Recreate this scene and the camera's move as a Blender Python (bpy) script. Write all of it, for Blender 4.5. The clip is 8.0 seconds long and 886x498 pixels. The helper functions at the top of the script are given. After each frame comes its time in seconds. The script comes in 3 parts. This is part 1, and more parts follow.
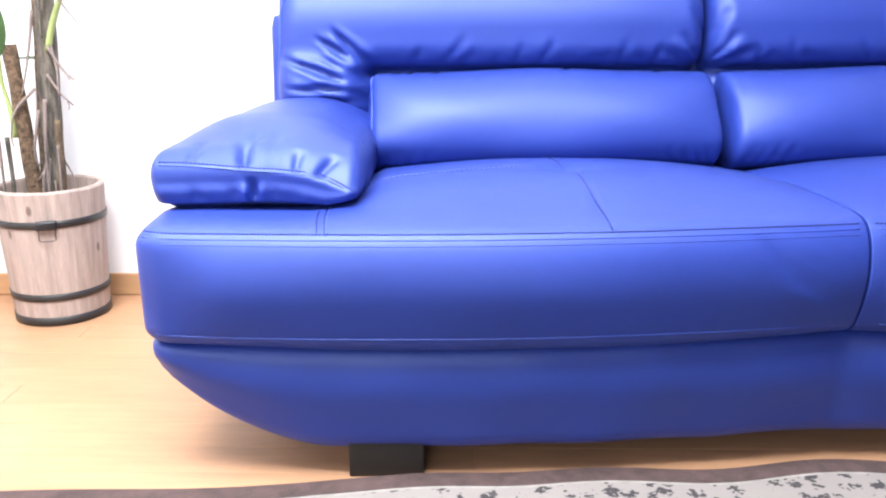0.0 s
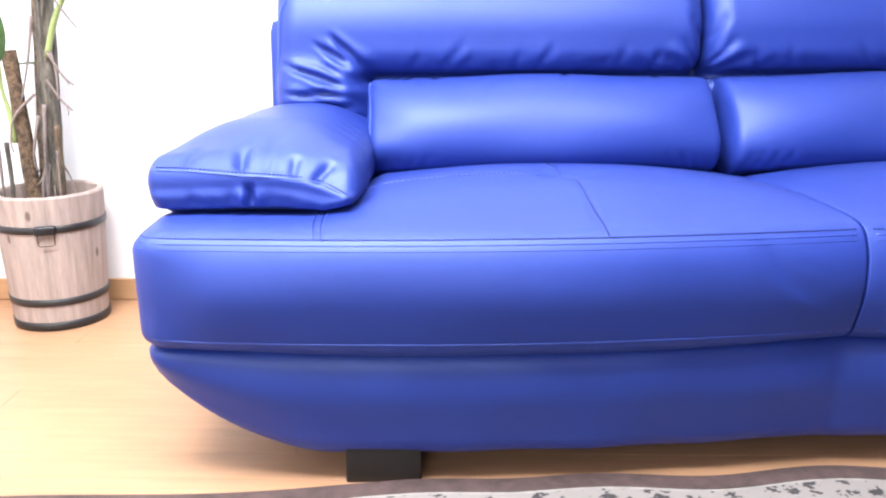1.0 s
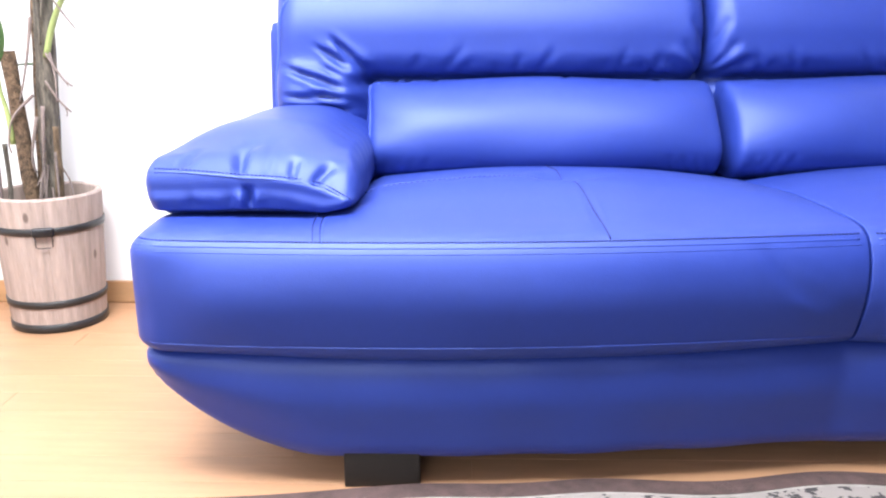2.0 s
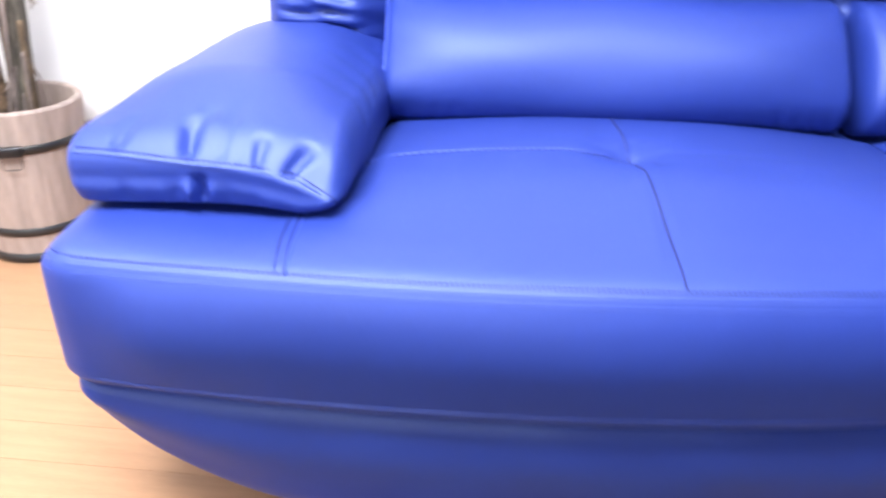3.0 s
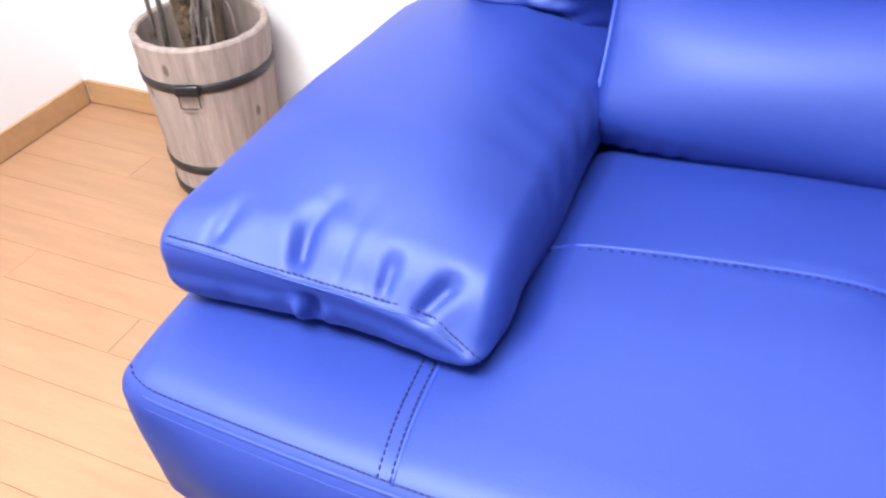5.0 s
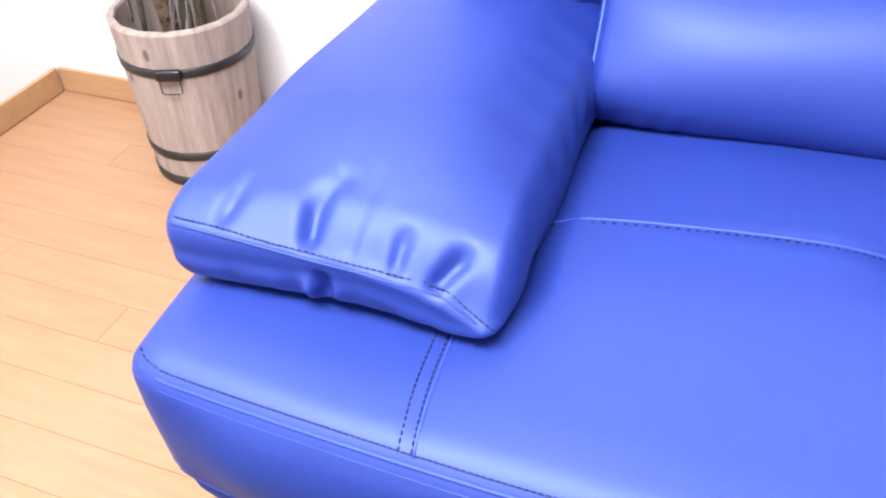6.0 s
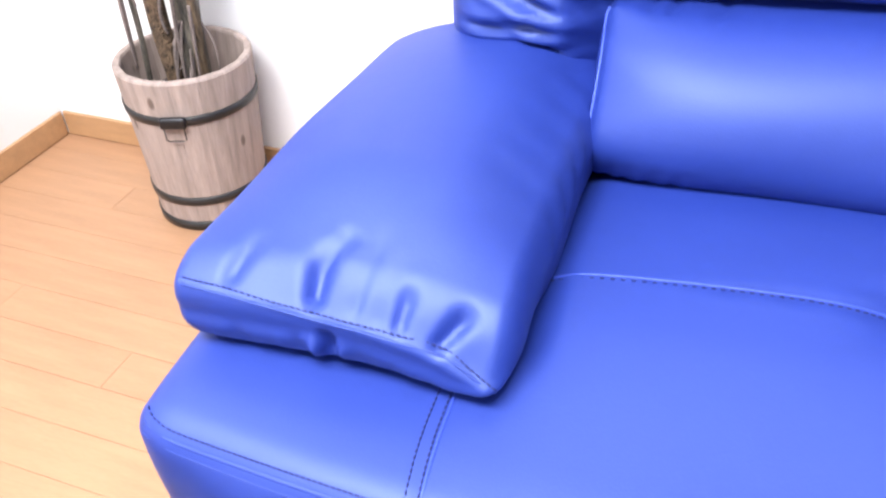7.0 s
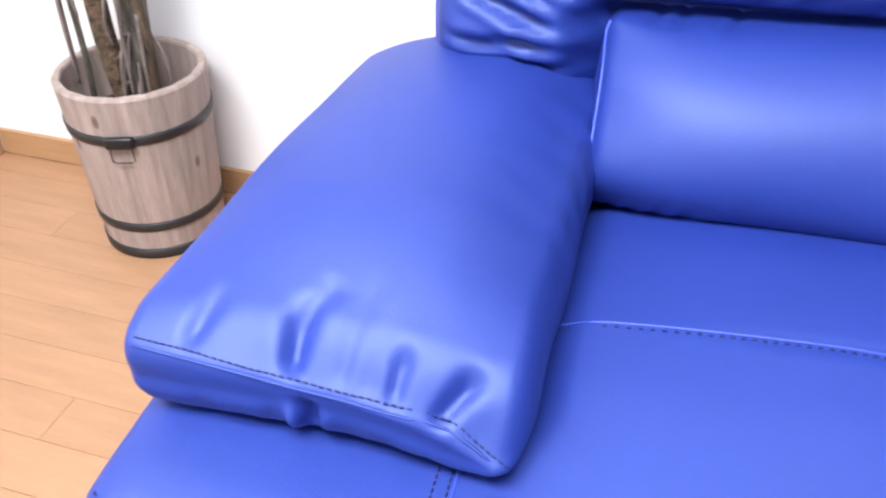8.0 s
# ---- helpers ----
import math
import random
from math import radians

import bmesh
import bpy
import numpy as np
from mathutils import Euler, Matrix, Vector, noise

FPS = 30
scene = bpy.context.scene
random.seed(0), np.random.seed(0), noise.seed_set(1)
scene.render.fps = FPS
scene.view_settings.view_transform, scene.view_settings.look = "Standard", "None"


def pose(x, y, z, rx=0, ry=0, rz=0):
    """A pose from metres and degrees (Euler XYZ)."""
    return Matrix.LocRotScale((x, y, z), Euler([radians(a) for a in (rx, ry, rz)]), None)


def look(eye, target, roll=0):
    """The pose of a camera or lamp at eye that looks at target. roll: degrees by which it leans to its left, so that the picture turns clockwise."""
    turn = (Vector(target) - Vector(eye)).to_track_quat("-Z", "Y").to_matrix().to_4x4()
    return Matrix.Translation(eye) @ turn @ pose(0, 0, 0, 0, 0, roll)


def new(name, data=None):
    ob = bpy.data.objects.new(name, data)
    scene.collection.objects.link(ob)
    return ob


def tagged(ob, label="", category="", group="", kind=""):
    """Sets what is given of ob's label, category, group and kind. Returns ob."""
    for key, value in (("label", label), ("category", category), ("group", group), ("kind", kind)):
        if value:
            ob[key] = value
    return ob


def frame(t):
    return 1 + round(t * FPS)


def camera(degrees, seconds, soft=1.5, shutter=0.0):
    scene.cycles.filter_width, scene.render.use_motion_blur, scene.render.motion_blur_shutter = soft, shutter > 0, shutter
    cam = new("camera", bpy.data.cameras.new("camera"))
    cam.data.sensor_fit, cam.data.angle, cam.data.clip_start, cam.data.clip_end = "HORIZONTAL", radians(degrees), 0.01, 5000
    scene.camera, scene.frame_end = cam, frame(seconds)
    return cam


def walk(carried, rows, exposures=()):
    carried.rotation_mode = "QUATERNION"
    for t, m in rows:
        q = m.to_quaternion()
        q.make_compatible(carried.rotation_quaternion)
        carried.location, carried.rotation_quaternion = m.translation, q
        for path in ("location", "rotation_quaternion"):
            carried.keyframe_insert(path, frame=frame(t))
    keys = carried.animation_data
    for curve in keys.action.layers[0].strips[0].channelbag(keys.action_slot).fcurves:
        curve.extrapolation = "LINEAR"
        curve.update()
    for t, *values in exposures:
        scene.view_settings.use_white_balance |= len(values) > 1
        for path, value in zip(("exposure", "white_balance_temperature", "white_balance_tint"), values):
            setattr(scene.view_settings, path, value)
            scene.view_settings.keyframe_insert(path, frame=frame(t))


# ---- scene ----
cam = camera(55.4, 8.0, soft=2.1, shutter=0.5)
PATH = [
    (0, (0.137, -0.03, 0.712), (0.102, 1.897, 0.175), -0.3),
    (0.5, (0.141, -0.031, 0.71), (0.102, 1.898, 0.184), -0.1),
    (1, (0.145, -0.029, 0.712), (0.105, 1.901, 0.187), -0.3),
    (1.2, (0.145, -0.03, 0.711), (0.105, 1.901, 0.191), 0.1),
    (2.3, (0.143, -0.006, 0.705), (0.103, 1.926, 0.189), -0.2),
    (2.5, (0.141, 0.058, 0.69), (0.097, 1.98, 0.141), -0.2),
    (2.7, (0.135, 0.206, 0.71), (0.112, 2.098, 0.064), 0.6),
    (3, (0.186, 0.377, 0.826), (0.01, 2.157, -0.069), 0.9),
    (3.3, (0.175, 0.472, 0.956), (-0.141, 2.168, -0.055), 1.2),
    (3.5, (0.134, 0.512, 0.957), (-0.257, 2.177, -0.079), -2.4),
    (3.7, (0.108, 0.556, 0.989), (-0.218, 2.189, -0.119), 0.4),
    (4, (0.058, 0.677, 1.037), (-0.195, 2.32, -0.076), -3.9),
    (4.3, (0.063, 0.726, 1.016), (-0.267, 2.341, -0.117), -0.2),
    (4.5, (0.095, 0.758, 0.975), (-0.418, 2.272, -0.222), 0.0),
    (4.7, (0.127, 0.791, 0.953), (-0.502, 2.227, -0.289), 0.0),
    (5, (0.154, 0.788, 0.949), (-0.496, 2.203, -0.306), -2.6),
    (5.2, (0.141, 0.785, 0.935), (-0.449, 2.203, -0.346), -2.6),
    (6.3, (0.123, 0.757, 0.951), (-0.446, 2.185, -0.328), -2.1),
    (6.5, (0.123, 0.754, 0.955), (-0.445, 2.189, -0.317), -2.1),
    (7, (0.12, 0.768, 0.978), (-0.461, 2.234, -0.253), -2.2),
    (7.5, (0.102, 0.791, 0.985), (-0.467, 2.286, -0.216), -2.2),
    (8, (0.050, 0.851, 0.941), (-0.427, 2.366, -0.275), -0.2),
]
walk(cam, [(t, look(eye, target, roll)) for t, eye, target, roll in PATH], [(0, 0.57), (2.3, 0.52), (3.0, 0.36), (3.5, 0.33), (4.2, 0.2), (5.0, 0.0), (6.3, 0.17), (7.0, 0.15), (8.0, -0.12)])

# ---- world, lights, exposure ----
world = bpy.data.worlds.new("world")
scene.world = world
world.use_nodes = True
_nt = world.node_tree
_sky = _nt.nodes.new("ShaderNodeTexSky")
_sky.sky_type, _sky.sun_disc = "NISHITA", False
_sky.sun_elevation, _sky.sun_rotation = radians(40), radians(200)
_nt.links.new(_sky.outputs[0], _nt.nodes["Background"].inputs[0])
_nt.nodes["Background"].inputs[1].default_value = 0.12

ROOM = dict(x0=-1.335, x1=4.2, y0=-2.3, y1=2.08, h=2.5)


def area_lamp(name, m, sx, sy, watts, colour):
    data = bpy.data.lights.new(name, "AREA")
    data.shape, data.size, data.size_y, data.energy, data.color = "RECTANGLE", sx, sy, watts, colour
    ob = new(name, data)
    ob.matrix_world = m
    return ob


# overhead light of an unseen ceiling lamp; front fill from an added, unseen window
area_lamp("ceiling_lamp_light", pose(-0.3, 0.5, 2.40, 0, 0, 0), 1.7, 0.7, 138, (0.97, 0.98, 1.0))
area_lamp("front_fill_light", look((-0.45, -2.22, 1.25), (-0.1, 1.2, 0.5)), 1.5, 1.7, 30, (0.94, 0.96, 1.0))


# ---- materials ----
def mat(name, base, rough=0.5, vary=0.12, scale=8.0, fine=180.0, bump=0.15, dist=0.002, metallic=0.0, stretch=(1, 1, 1), spec=0.5, per_piece=0.0, dark=None):
    """Principled surface with two scales of colour variation, roughness variation and fine relief."""
    m = bpy.data.materials.new(name)
    m.use_nodes = True
    nt = m.node_tree
    N, L = nt.nodes, nt.links
    b = N["Principled BSDF"]
    tc = N.new("ShaderNodeTexCoord")
    mp = N.new("ShaderNodeMapping")
    mp.inputs["Scale"].default_value = stretch
    L.new(tc.outputs["Object"], mp.inputs["Vector"])
    big, small = N.new("ShaderNodeTexNoise"), N.new("ShaderNodeTexNoise")
    for n, s, d in ((big, scale, 4), (small, fine, 3)):
        n.inputs["Scale"].default_value, n.inputs["Detail"].default_value = s, d
        L.new(mp.outputs[0], n.inputs["Vector"])
    mixf = N.new("ShaderNodeMath")
    mixf.operation = "ADD"
    L.new(big.outputs["Fac"], mixf.inputs[0])
    sm = N.new("ShaderNodeMath")
    sm.operation = "MULTIPLY"
    sm.inputs[1].default_value = 0.45
    L.new(small.outputs["Fac"], sm.inputs[0])
    L.new(sm.outputs[0], mixf.inputs[1])
    ramp = N.new("ShaderNodeMapRange")
    ramp.inputs["From Min"].default_value, ramp.inputs["From Max"].default_value = 0.45, 1.0
    last = mixf.outputs[0]
    if per_piece:
        info = N.new("ShaderNodeObjectInfo")
        pm = N.new("ShaderNodeMath")
        pm.operation = "MULTIPLY_ADD"
        pm.inputs[1].default_value, pm.inputs[2].default_value = per_piece, -per_piece / 2
        L.new(info.outputs["Random"], pm.inputs[0])
        ad = N.new("ShaderNodeMath")
        ad.operation = "ADD"
        L.new(last, ad.inputs[0])
        L.new(pm.outputs[0], ad.inputs[1])
        last = ad.outputs[0]
    L.new(last, ramp.inputs["Value"])
    mix = N.new("ShaderNodeMix")
    mix.data_type = "RGBA"
    lo = dark or tuple(c * (1 - 2 * vary) for c in base)
    mix.inputs[6].default_value, mix.inputs[7].default_value = (*lo, 1), (*(min(1, c * (1 + vary)) for c in base), 1)
    L.new(ramp.outputs[0], mix.inputs[0])
    L.new(mix.outputs[2], b.inputs["Base Color"])
    rr = N.new("ShaderNodeMapRange")
    rr.inputs["To Min"].default_value, rr.inputs["To Max"].default_value = rough * 0.85, min(1, rough * 1.15)
    L.new(big.outputs["Fac"], rr.inputs["Value"])
    L.new(rr.outputs[0], b.inputs["Roughness"])
    b.inputs["Metallic"].default_value = metallic
    b.inputs["Specular IOR Level"].default_value = spec
    bp = N.new("ShaderNodeBump")
    bp.inputs["Strength"].default_value, bp.inputs["Distance"].default_value = bump, dist
    L.new(small.outputs["Fac"], bp.inputs["Height"])
    L.new(bp.outputs[0], b.inputs["Normal"])
    return m


def leather_mat(name, base, rough):
    """Smooth artificial leather: pebble grain, slight sheen, faint soft unevenness."""
    m = mat(name, base, rough, vary=0.06, scale=5, fine=60, bump=0.05, dist=0.003, spec=0.75)
    p = m.node_tree.nodes["Principled BSDF"].inputs
    p["Specular Tint"].default_value = (0.5, 0.68, 1.0, 1)
    p["Coat Weight"].default_value, p["Coat Roughness"].default_value = 0.35, 0.5
    nt = m.node_tree
    N, L = nt.nodes, nt.links
    vo = N.new("ShaderNodeTexVoronoi")
    vo.inputs["Scale"].default_value = 420
    tc = N["Texture Coordinate"]
    L.new(tc.outputs["Object"], vo.inputs["Vector"])
    b2 = N.new("ShaderNodeBump")
    b2.inputs["Strength"].default_value, b2.inputs["Distance"].default_value = 0.12, 0.0006
    L.new(vo.outputs["Distance"], b2.inputs["Height"])
    L.new(N["Bump"].outputs[0], b2.inputs["Normal"])
    L.new(b2.outputs[0], N["Principled BSDF"].inputs["Normal"])
    return m


LEATHER = leather_mat("blue_leather", (0.0125, 0.032, 0.25), 0.57)
# pale piping; on the seat seams its lighter blue is a painted ridge highlight
PIPING_RIDGE_LIGHT = leather_mat("pale_piping_and_ridge_highlight", (0.032, 0.065, 0.44), 0.5)
THREAD = mat("blue_thread", (0.006, 0.014, 0.11), 0.8, fine=900)
FOOT = mat("dark_stained_wood", (0.010, 0.007, 0.006), 0.5, vary=0.3, stretch=(3, 30, 30))
WALLPAPER = mat("white_wallpaper", (0.84, 0.84, 0.86), 0.85, vary=0.02, scale=3, fine=260, bump=0.25, dist=0.001)
PLANK = mat("oak_plank", (0.405, 0.228, 0.13), 0.45, spec=0.3, vary=0.08, scale=5, fine=60, bump=0.05, dist=0.001, stretch=(1, 9, 9), per_piece=0.10)
JOINT = mat("dark_joint", (0.46, 0.27, 0.14), 0.8)
SKIRT = mat("oak_skirting", (0.46, 0.27, 0.14), 0.45, vary=0.08, scale=6, fine=70, stretch=(1.2, 10, 10), bump=0.05, dist=0.001)
STAVE = mat("weathered_stave", (0.37, 0.292, 0.262), 0.75, vary=0.17, scale=9, fine=60, stretch=(9, 9, 0.6), bump=0.35, dist=0.002, per_piece=0.16)


def add_knots(m):
    """Sparse small dark knots, drawn out along the grain."""
    N, L = m.node_tree.nodes, m.node_tree.links
    base = N["Principled BSDF"].inputs["Base Color"]
    under = base.links[0].from_socket
    mp = N.new("ShaderNodeMapping")
    mp.inputs["Scale"].default_value = (1, 1, 0.5)
    L.new(N["Texture Coordinate"].outputs["Object"], mp.inputs["Vector"])
    vo = N.new("ShaderNodeTexVoronoi")
    vo.inputs["Scale"].default_value = 17
    L.new(mp.outputs[0], vo.inputs["Vector"])
    mr = N.new("ShaderNodeMapRange")
    mr.inputs["From Min"].default_value, mr.inputs["From Max"].default_value = 0.07, 0.13
    mr.inputs["To Min"].default_value, mr.inputs["To Max"].default_value = 0.75, 0.0
    L.new(vo.outputs["Distance"], mr.inputs["Value"])
    mx = N.new("ShaderNodeMix")
    mx.data_type = "RGBA"
    mx.inputs[7].default_value = (0.07, 0.045, 0.035, 1)
    L.new(mr.outputs[0], mx.inputs[0])
    L.new(under, mx.inputs[6])
    L.new(mx.outputs[2], base)


add_knots(STAVE)
HOOP = mat("black_iron", (0.02, 0.02, 0.022), 0.42, vary=0.3, bump=0.2, dist=0.001)
LATCH = mat("worn_steel", (0.05, 0.05, 0.056), 0.35, vary=0.3, metallic=0.8)
SOIL = mat("dark_soil", (0.06, 0.045, 0.035), 0.95, vary=0.5, scale=40, fine=200, bump=0.8, dist=0.01)
BARK = mat("brown_bark", (0.17, 0.115, 0.07), 0.8, vary=0.5, scale=14, fine=90, stretch=(5, 5, 1), bump=0.8, dist=0.006)
BARK_GREY = mat("grey_bark", (0.15, 0.13, 0.105), 0.8, vary=0.5, scale=14, fine=90, stretch=(6, 6, 1), bump=0.8, dist=0.006)
COIR = mat("brown_coir", (0.18, 0.115, 0.07), 0.95, vary=0.6, scale=70, fine=260, bump=1.0, dist=0.012)
ROOT = mat("dry_root", (0.23, 0.18, 0.165), 0.85, vary=0.3)
LEAF = mat("green_leaf", (0.055, 0.13, 0.04), 0.4, vary=0.4, scale=12, dark=(0.02, 0.05, 0.025))
STEM = mat("pale_green_stem", (0.29, 0.35, 0.13), 0.5, vary=0.2)
RUG_EDGE = mat("brown_rug_binding", (0.085, 0.052, 0.05), 0.95, vary=0.25, scale=40, fine=500, bump=0.9, dist=0.004)
# unseen rug field, darkened so that less light bounces up to the sofa base
RUG_UNSEEN = mat("dark_unseen_rug_field", (0.05, 0.04, 0.035), 0.95)
# tone of the unseen walls, dark to cut light bounced onto the sofa
DARK_UNSEEN = mat("dark_unseen_wall", (0.11, 0.10, 0.09), 0.85, vary=0.05, scale=3, fine=260)
CEILING = mat("white_ceiling", (0.82, 0.82, 0.82), 0.9, vary=0.02)
GLOW = mat("milky_diffuser", (0.8, 0.8, 0.8), 0.5, vary=0.02)
GLOW.node_tree.nodes["Principled BSDF"].inputs["Emission Color"].default_value = (0.95, 0.98, 1.0, 1)
GLOW.node_tree.nodes["Principled BSDF"].inputs["Emission Strength"].default_value = 3.0
CREAM = mat("cream_wool", (0.30, 0.28, 0.26), 0.95, vary=0.15, scale=40, fine=600, bump=0.8, dist=0.003)
WHITE = mat("white_plastic", (0.8, 0.8, 0.8), 0.4, vary=0.02)


def rug_pattern():
    m = bpy.data.materials.new("patterned_rug_pile")
    m.use_nodes = True
    nt = m.node_tree
    N, L = nt.nodes, nt.links
    b = N["Principled BSDF"]
    b.inputs["Roughness"].default_value = 0.95
    tc = N.new("ShaderNodeTexCoord")
    no = N.new("ShaderNodeTexNoise")
    no.inputs["Scale"].default_value, no.inputs["Detail"].default_value = 55, 3
    L.new(tc.outputs["Object"], no.inputs["Vector"])
    mx = N.new("ShaderNodeMix")
    mx.data_type = "RGBA"
    mx.inputs[0].default_value = 0.03
    L.new(tc.outputs["Object"], mx.inputs[6])
    L.new(no.outputs["Color"], mx.inputs[7])
    vo = N.new("ShaderNodeTexVoronoi")
    vo.inputs["Scale"].default_value, vo.inputs["Randomness"].default_value = 32, 0.6
    L.new(mx.outputs[2], vo.inputs["Vector"])
    sp = N.new("ShaderNodeTexNoise")
    sp.inputs["Scale"].default_value, sp.inputs["Detail"].default_value = 130, 2
    L.new(tc.outputs["Object"], sp.inputs["Vector"])
    ad = N.new("ShaderNodeMath")
    ad.operation = "MULTIPLY_ADD"
    ad.inputs[1].default_value = -0.9
    L.new(sp.outputs["Fac"], ad.inputs[0])
    L.new(vo.outputs["Distance"], ad.inputs[2])
    st = N.new("ShaderNodeMapRange")
    st.inputs["From Min"].default_value, st.inputs["From Max"].default_value = -0.12, -0.03
    L.new(ad.outputs[0], st.inputs["Value"])
    col = N.new("ShaderNodeMix")
    col.data_type = "RGBA"
    col.inputs[6].default_value, col.inputs[7].default_value = (0.04, 0.036, 0.04, 1), (0.25, 0.225, 0.215, 1)
    L.new(st.outputs[0], col.inputs[0])
    L.new(col.outputs[2], b.inputs["Base Color"])
    fz = N.new("ShaderNodeTexNoise")
    fz.inputs["Scale"].default_value = 700
    L.new(tc.outputs["Object"], fz.inputs["Vector"])
    bp = N.new("ShaderNodeBump")
    bp.inputs["Strength"].default_value, bp.inputs["Distance"].default_value = 0.8, 0.003
    L.new(fz.outputs["Fac"], bp.inputs["Height"])
    L.new(bp.outputs[0], b.inputs["Normal"])
    return m


RUG = rug_pattern()


# ---- mesh helpers ----
def obj(name, verts, faces, material, parent=None, label="", smooth=False):
    me = bpy.data.meshes.new(name)
    me.from_pydata([tuple(v) for v in verts], [], [tuple(int(i) for i in f) for f in faces])
    me.materials.append(material)
    if smooth:
        me.shade_smooth()
    ob = new(name, me)
    if parent:
        ob.parent = parent
    return tagged(ob, label)


def part(name, bm, material, parent=None, label="", smooth=False):
    me = bpy.data.meshes.new(name)
    bm.to_mesh(me)
    bm.free()
    me.materials.append(material)
    if smooth:
        me.shade_smooth()
    ob = new(name, me)
    if parent:
        ob.parent = parent
    return tagged(ob, label)


def empty(name, m, label="", category="", group="", kind=""):
    ob = new(name)
    ob.empty_display_size = 0.1
    ob.matrix_world = m
    return tagged(ob, label, category, group, kind)


def block(lo, hi, bevel=0.003, segments=2):
    bm = bmesh.new()
    lo, hi = Vector(lo), Vector(hi)
    bmesh.ops.create_cube(bm, size=1, matrix=Matrix.Translation((lo + hi) / 2) @ Matrix.Diagonal((*(hi - lo), 1)))
    if bevel:
        bmesh.ops.bevel(bm, geom=bm.edges[:], offset=bevel, segments=segments, affect="EDGES", profile=0.5)
    return bm


def smooth01(x):
    x = np.clip(x, 0, 1)
    return x * x * (3 - 2 * x)


def shell(lo, hi, step):
    """Points and quads of a finely divided box surface, with shared corners."""
    lo, hi = np.array(lo, float), np.array(hi, float)
    n = np.maximum(2, np.round((hi - lo) / step)).astype(int)
    ids, pts, quads = {}, [], []

    def vid(k):
        if k not in ids:
            ids[k] = len(pts)
            pts.append(lo + (hi - lo) * np.array(k) / n)
        return ids[k]

    for ax in range(3):
        a, b = (ax + 1) % 3, (ax + 2) % 3
        for side in (0, n[ax]):
            for i in range(n[a]):
                for j in range(n[b]):
                    q = []
                    for di, dj in ((0, 0), (1, 0), (1, 1), (0, 1)):
                        k = [0, 0, 0]
                        k[ax], k[a], k[b] = int(side), i + di, j + dj
                        q.append(vid(tuple(k)))
                    quads.append(q if side else q[::-1])
    return np.array(pts), np.array(quads)


def rounded(P, lo, hi, r):
    """Rounds the box's edges with the radii r; returns points and outward normals."""
    lo, hi, r = np.array(lo, float), np.array(hi, float), np.array(r, float)
    inner = np.clip(P, lo + r, hi - r)
    d = (P - inner) / r
    d /= np.maximum(1e-9, np.linalg.norm(d, axis=1))[:, None]
    nrm = d / r
    nrm /= np.maximum(1e-9, np.linalg.norm(nrm, axis=1))[:, None]
    return inner + r * d, nrm


def fold(P, a, b, w, depth, lip=0.14, taper=0.0):
    """Height of one soft crease from a to b: a trough, wider towards b, with a slight raised lip, dying out at its ends."""
    a, b = np.array(a, float), np.array(b, float)
    ab = b - a
    t = np.clip(((P - a) @ ab) / (ab @ ab), -0.3, 1.3)
    d = np.linalg.norm(P - a - t[:, None] * ab, axis=1)
    env = smooth01((t + 0.3) / 0.5) * smooth01((1.3 - t) / 0.5)
    if taper:
        env = env * (1 - taper * np.clip(t, 0, 1.3) / 1.3)
        w = w * (1.15 - 0.55 * np.clip(t, 0, 1))
    else:
        w = w * (0.65 + 0.6 * np.clip(t, 0, 1))
    return env * depth * (-np.exp(-((d / w) ** 2)) + lip * np.exp(-(((d - 2.0 * w) / w) ** 2)))


def dent(P, c, r, depth):
    return -depth * np.exp(-(np.linalg.norm((P - np.array(c, float)) / np.array(r, float), axis=1) ** 2))


def soft(name, lo, hi, r, step, shape, material, parent, label="", mirror=None):
    """A padded form: a rounded box pushed into shape by shape(points, normals)."""
    P, Q = shell(lo, hi, step)
    P, nrm = rounded(P, lo, hi, r)
    P = shape(P, nrm)
    if mirror is not None:
        P[:, 0] = 2 * mirror - P[:, 0]
        Q = Q[:, ::-1]
    return obj(name, P, Q, material, parent, label, smooth=True)


def tree_of(ob):
    from mathutils.bvhtree import BVHTree
    me = ob.data
    return BVHTree.FromPolygons([v.co.copy() for v in me.vertices], [tuple(p.vertices) for p in me.polygons])


def resample(points, step):
    pts = [Vector(p) for p in points]
    # smooth the control line once, then walk along it
    dense = []
    for i in range(len(pts) - 1):
        p0, p1, p2, p3 = pts[max(0, i - 1)], pts[i], pts[i + 1], pts[min(len(pts) - 1, i + 2)]
        for k in range(24):
            t = k / 24
            dense.append(0.5 * ((2 * p1) + (p2 - p0) * t + (2 * p0 - 5 * p1 + 4 * p2 - p3) * t * t + (3 * p1 - p0 - 3 * p2 + p3) * t ** 3))
    dense.append(pts[-1])
    out, acc = [dense[0]], 0.0
    for a, b in zip(dense, dense[1:]):
        acc += (b - a).length
        if acc >= step:
            out.append(b)
            acc = 0.0
    return out


def on_surface(tree, points, ray, step):
    """Lays a line on a surface: each point is dropped along ray, or taken to the nearest place."""
    out = []
    for p in resample(points, step):
        hit, n, _, _ = tree.ray_cast(p - Vector(ray) * 0.25, Vector(ray), 0.6) if ray else tree.find_nearest(p)
        if hit:
            out.append((hit, n))
    w = max(1, int(0.018 / step))
    smooth = []
    for i, (_, n) in enumerate(out):
        k = min(w, i, len(out) - 1 - i)
        near = [out[j][0] for j in range(i - k, i + k + 1)]
        smooth.append((sum(near, Vector()) / len(near), n))
    return smooth


